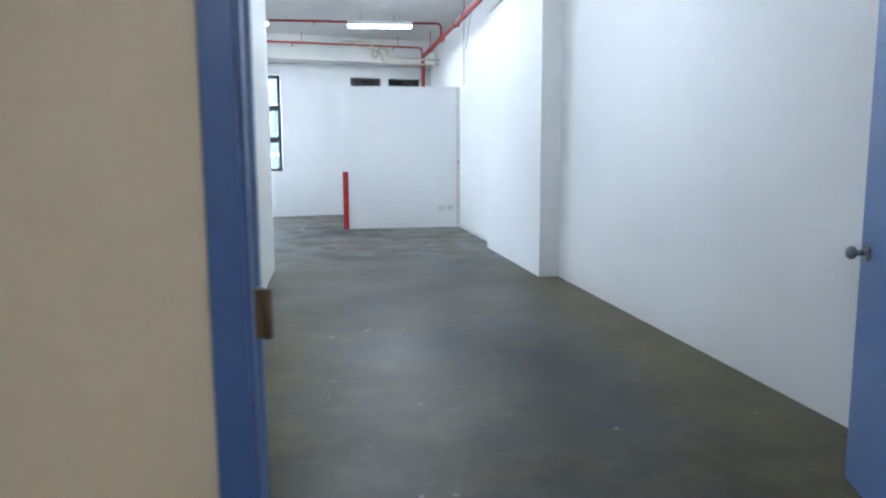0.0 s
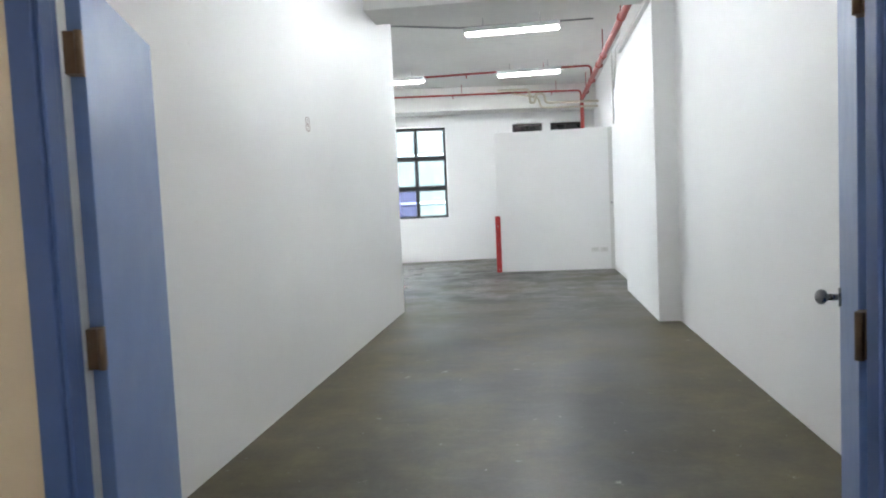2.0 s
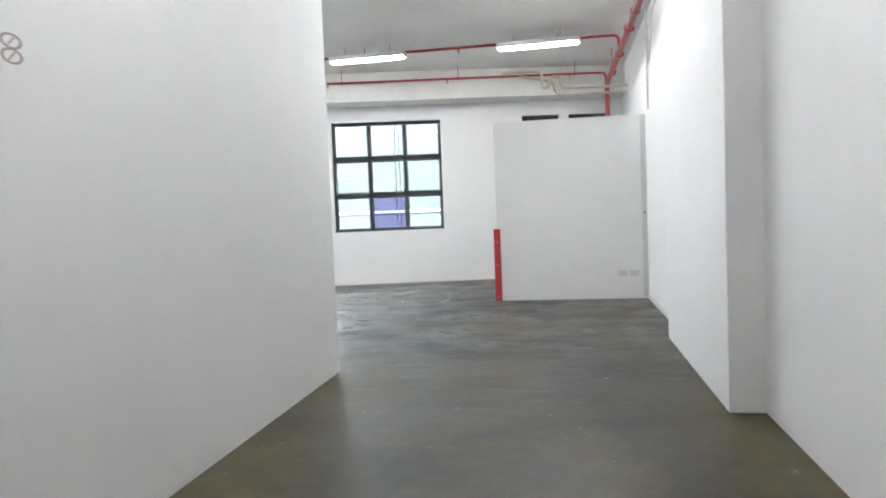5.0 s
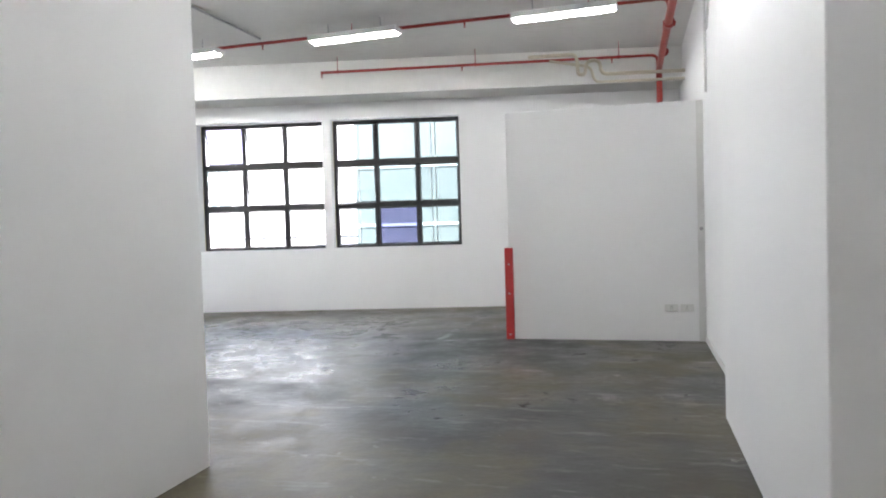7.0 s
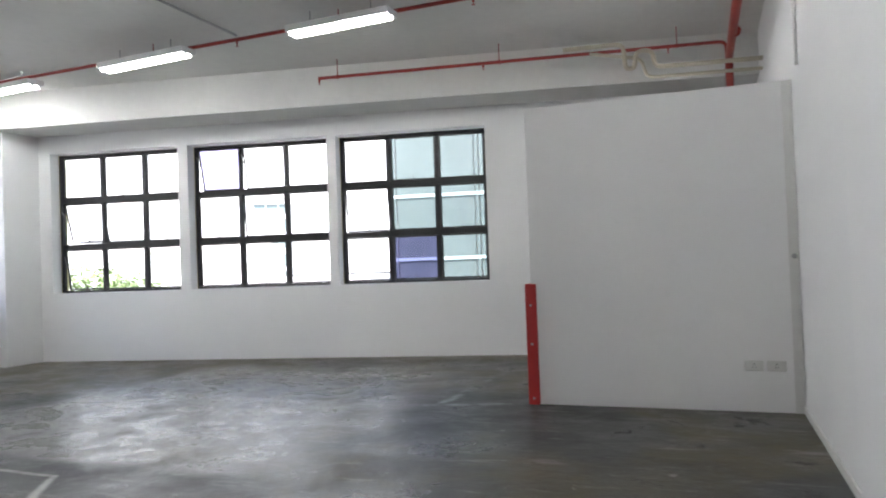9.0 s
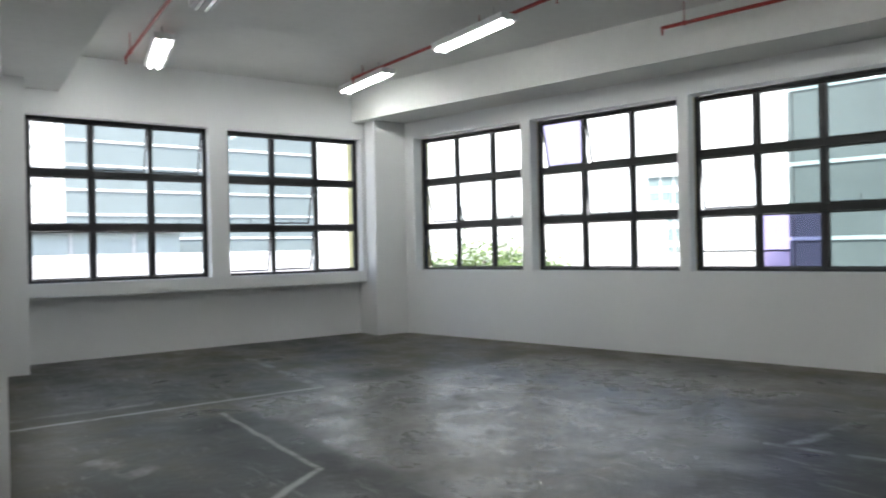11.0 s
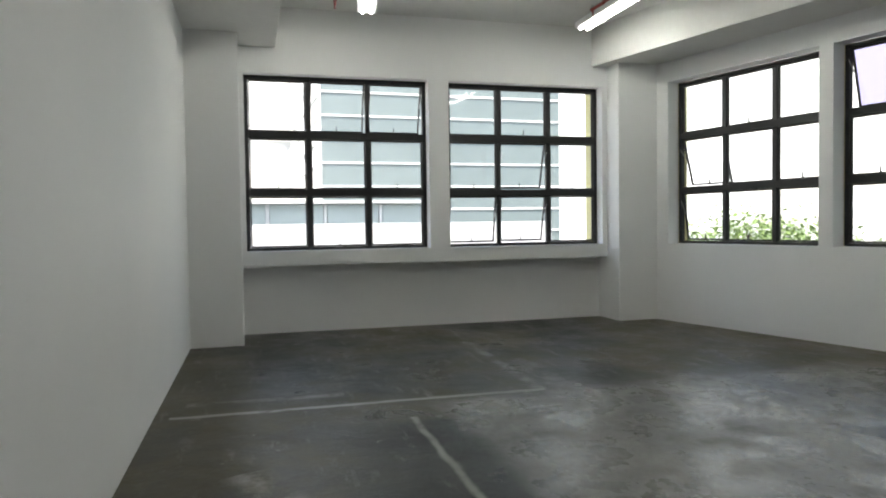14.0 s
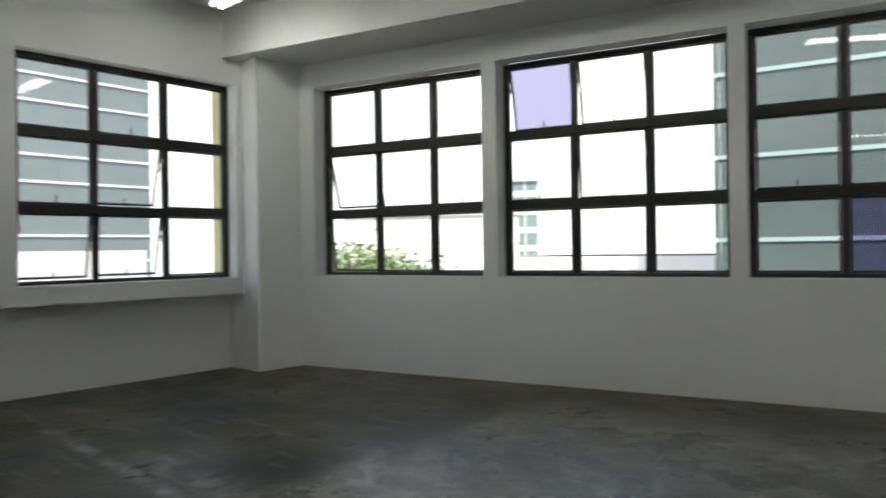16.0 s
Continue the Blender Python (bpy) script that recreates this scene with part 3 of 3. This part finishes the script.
riser = tagged(new("wall_conduit"), "white plastic conduits climbing the wall", "conduit")
tube_path("pipe", OFFWHITE, [(2.115, 13.3, 2.7), (2.115, 13.3, CEILING)], 0.013, riser)
tube_path("pipe", OFFWHITE, [(2.115, 13.1, 3.3), (2.115, 12.6, 3.9), (2.115, 10.62, 3.92)], 0.012, riser)
tray = boxes("cable_trunking", OFFWHITE, [(1.90, 1.953, 7.9, 10.55, 3.44, 3.50)], bevel=0.004)
tagged(tray, "grey-white plastic cable trunking along the column", "trunking")


# ---- small things ----
def socket(x, z):
    top = tagged(new("wall_socket"), "white double power socket low on the partition", "socket", "sockets on the partition")
    top.matrix_world = pose(x, 13.78, z)
    boxes("plate", OFFWHITE, [(-0.073, 0.073, -0.012, 0, -0.043, 0.043)], top, bevel=0.005)
    bm = bmesh.new()
    for s in (0.0,):
        add_box(bm, s - 0.004, s + 0.004, -0.014, -0.0115, 0.008, 0.02)
        add_box(bm, s - 0.014, s - 0.008, -0.014, -0.0115, -0.016, -0.008)
        add_box(bm, s + 0.008, s + 0.014, -0.014, -0.0115, -0.016, -0.008)
    mesh_of("slots", bm, BLACK, top)
    return top


socket(1.76, 0.38)
socket(1.93, 0.38)

latch = tagged(new("latch"), "small dark metal latch at the partition's edge", "latch")
latch.matrix_world = pose(2.09, 13.78, 1.27)
boxes("plate", GREYMETAL, [(-0.015, 0.015, -0.006, 0, -0.05, 0.05)], latch, bevel=0.002)
bm = bmesh.new()
add_rod(bm, (0, -0.006, 0), (0, -0.045, 0), 0.009)
add_ball(bm, (0, -0.05, 0), 0.022)
mesh_of("knob", bm, GREYMETAL, latch)
door_edge = boxes("trim", OFFWHITE, [(2.055, 2.128, 13.772, 13.779, 0, 2.695)], bevel=0.002)
setting(door_edge, "thin white vertical joint strip beside the wall", "trim")

ob = boxes("baseboard", OFFWHITE, [(2.116, 2.129, 10.585, 13.775, 0.0, 0.065)], bevel=0.003)
setting(ob, "low grey-white skirting along the wall", "skirting")

sign = tagged(new("wall_sign"), "small round red and grey sticker pair on the wall", "sign")
sign.matrix_world = pose(-1.1, 5.42, 2.07, 0, 0, 90)
for z, r in ((0.028, 0.030), (-0.028, 0.030)):
    bm = bmesh.new()
    for k in range(28):
        p, q = (math.tau * j / 28 for j in (k, k + 1))
        ring = [bm.verts.new((1.9 * rr * math.sin(t), -d, z + rr * math.cos(t))) for t in (p, q) for rr, d in ((r, 0.002), (r * 0.72, 0.002))]
        bm.faces.new((ring[0], ring[1], ring[3], ring[2]))
    add_box(bm, -0.004, 0.004, -0.002, -0.001, -r * 0.8, r * 0.8, Matrix.Translation((0, 0, z)) @ pose(0, 0, 0, 0, 45, 0))
    mesh_of("ring", bm, STICKER, sign)


# ---- outside, several storeys up ----
GROUND = -13.0
# ground colour raised to bounce sunlight up onto ceiling and beam
BOUNCE = painted("light_bouncing_ground", (0.42, 0.42, 0.40), 0.85, 0.3, 0.3, 0, 0.3)
PALE = painted("pale_cladding", (0.72, 0.73, 0.73), 0.6, 0.08, 0.1, 0, 0.2)
CONCRETE = painted("painted_facade", (0.66, 0.65, 0.62), 0.7, 0.12, 0.1, 0, 0.2)
# the washed-out look of haze is put into the paler glass colours
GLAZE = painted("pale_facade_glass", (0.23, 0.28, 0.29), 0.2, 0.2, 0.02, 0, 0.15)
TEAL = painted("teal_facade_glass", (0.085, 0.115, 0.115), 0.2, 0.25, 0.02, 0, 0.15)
HAZYGLASS = painted("haze_paled_facade_glass", (0.17, 0.23, 0.23), 0.3, 0.15, 0.02, 0, 0.15)
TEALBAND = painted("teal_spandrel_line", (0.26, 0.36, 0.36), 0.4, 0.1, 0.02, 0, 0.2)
PALEGLASS = painted("haze_paled_glazing", (0.46, 0.53, 0.53), 0.3, 0.15, 0.02, 0, 0.15)
LEAF = painted("leaf_green", (0.17, 0.26, 0.08), 0.6, 0.4, 0.1, 0, 1)
BARK = painted("bark_brown", (0.16, 0.12, 0.08), 0.85, 0.4, 0.5)

ob = boxes("ground", BOUNCE, [(-900, 900, -900, 900, GROUND - 0.3, GROUND)])
setting(ob, "ground far below, made pale to bounce light upward", "ground")


# added glowing ring: stands in for bright haze and whitens the windows
HAZE_GLOW = glowing("glowing_haze_backdrop", (0.92, 0.97, 1.0), 0.62)
HAZE_GLOW.node_tree.nodes["Principled BSDF"].inputs["Base Color"].default_value = (0.05, 0.05, 0.05, 1)
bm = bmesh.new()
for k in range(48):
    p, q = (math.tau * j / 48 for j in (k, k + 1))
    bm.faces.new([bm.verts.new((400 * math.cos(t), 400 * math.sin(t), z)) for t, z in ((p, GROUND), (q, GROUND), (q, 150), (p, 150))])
ob = mesh_of("backdrop", bm, HAZE_GLOW)
setting(ob, "glowing ring standing in for bright white haze", "backdrop")


def tower(name, label, m, width, depth, top_z, storey, glass, band, base=0.0, bay=3.0, parapet=0.9, line=None, post=None):
    """A block with a glazed band and a projecting slab edge for every storey; its front faces local -y."""
    house = tagged(new(name), label, "building")
    house.matrix_world = m @ Matrix.Translation((0, 0, GROUND))
    h = top_z - GROUND
    boxes("wall", PALE, [(0.1, width - 0.1, 0.15, depth, 0, h)], house)
    slabs, bars, panes = [], [], []
    z = base
    while z + storey <= h:
        slabs.append((0, width, -0.04, depth + 0.1, z, z + band))
        u = 0.0
        while u < width - 0.5:
            panes.append((u + 0.08, min(u + bay, width) - 0.08, 0.0, 0.14, z + band, z + storey))
            bars.append((u - 0.05, u + 0.05, -0.03, 0.14, z + band, z + storey))
            u += bay
        z += storey
    slabs.append((-0.1, width + 0.1, -0.3, depth + 0.2, h - parapet, h))
    tagged(boxes("slab_edge", line or PALE, slabs, house), kind="stuff")
    tagged(boxes("window_bar", post or PALE, bars, house), kind="stuff")
    tagged(boxes("window", glass, panes, house), kind="stuff")
    return house


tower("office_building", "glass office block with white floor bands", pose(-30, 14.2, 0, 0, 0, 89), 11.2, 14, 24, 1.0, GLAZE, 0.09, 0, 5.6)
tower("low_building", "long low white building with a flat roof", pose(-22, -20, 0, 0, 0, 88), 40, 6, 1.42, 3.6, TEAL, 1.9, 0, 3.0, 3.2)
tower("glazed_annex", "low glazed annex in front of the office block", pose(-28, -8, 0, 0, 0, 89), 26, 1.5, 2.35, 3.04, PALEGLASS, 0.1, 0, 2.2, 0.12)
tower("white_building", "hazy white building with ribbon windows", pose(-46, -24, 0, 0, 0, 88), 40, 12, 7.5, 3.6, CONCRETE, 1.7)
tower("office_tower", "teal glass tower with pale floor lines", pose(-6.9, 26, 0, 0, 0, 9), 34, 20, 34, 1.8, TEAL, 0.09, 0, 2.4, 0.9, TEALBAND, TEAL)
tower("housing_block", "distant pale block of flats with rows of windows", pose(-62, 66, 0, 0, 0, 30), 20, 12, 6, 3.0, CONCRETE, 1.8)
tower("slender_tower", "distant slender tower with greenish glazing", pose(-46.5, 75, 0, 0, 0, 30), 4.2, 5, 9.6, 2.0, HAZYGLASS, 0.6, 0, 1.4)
tower("warehouse", "low white warehouse with a flat roof", pose(-26, 46, 0, 0, 0, 14), 16, 10, 0.8, 4.4, CONCRETE, 2.4)


def tree(x, y, height, spread, seed):
    """A trunk with limbs and a ragged crown of leaf clumps."""
    rng = random.Random(seed)
    top = tagged(new("tree"), "leafy green street tree with a ragged crown", "tree", "street trees")
    top.matrix_world = pose(x, y, GROUND)
    bm = bmesh.new()
    fork = height * 0.45
    bmesh.ops.create_cone(bm, cap_ends=True, segments=10, radius1=0.35, radius2=0.2, depth=fork, matrix=Matrix.Translation((0, 0, fork / 2)))
    tips = []
    for k in range(9):
        t = k * 2.4
        tip = Vector((math.cos(t) * spread * rng.uniform(0.4, 0.8), math.sin(t) * spread * rng.uniform(0.4, 0.8), height * rng.uniform(0.62, 0.92)))
        add_rod(bm, (0, 0, fork * 0.95), tip, 0.09, 6)
        tips.append(tip)
    mesh_of("trunk", bm, BARK, top)
    verts, faces = [], []
    for tip in tips:
        for _ in range(900):
            c = tip + Vector((rng.gauss(0, 0.36), rng.gauss(0, 0.36), rng.gauss(0, 0.22))) * spread
            d = Vector((rng.uniform(-1, 1), rng.uniform(-1, 1), rng.uniform(-0.5, 0.5))).normalized()
            e = d.cross(Vector((rng.uniform(-1, 1), rng.uniform(-1, 1), 1))).normalized()
            s = rng.uniform(0.07, 0.17)
            k = len(verts)
            verts += [c - d * s, c + e * s * 0.5, c + d * s, c - e * s * 0.5]
            faces.append((k, k + 1, k + 2, k + 3))
    data = bpy.data.meshes.new("leaves")
    data.from_pydata([tuple(v) for v in verts], [], faces)
    data.materials.append(LEAF)
    leaves = new("leaves", data)
    leaves.parent = top
    tagged(leaves, kind="stuff")


for k, (azimuth, far, h, s) in enumerate(((-53.5, 34, 14.2, 2.4), (-50, 36, 15.1, 2.8), (-46.8, 35, 15.2, 2.6), (-43.6, 37, 14.3, 2.2))):
    tree(1 + far * math.sin(radians(azimuth)), 9 + far * math.cos(radians(azimuth)), h, s, k + 3)
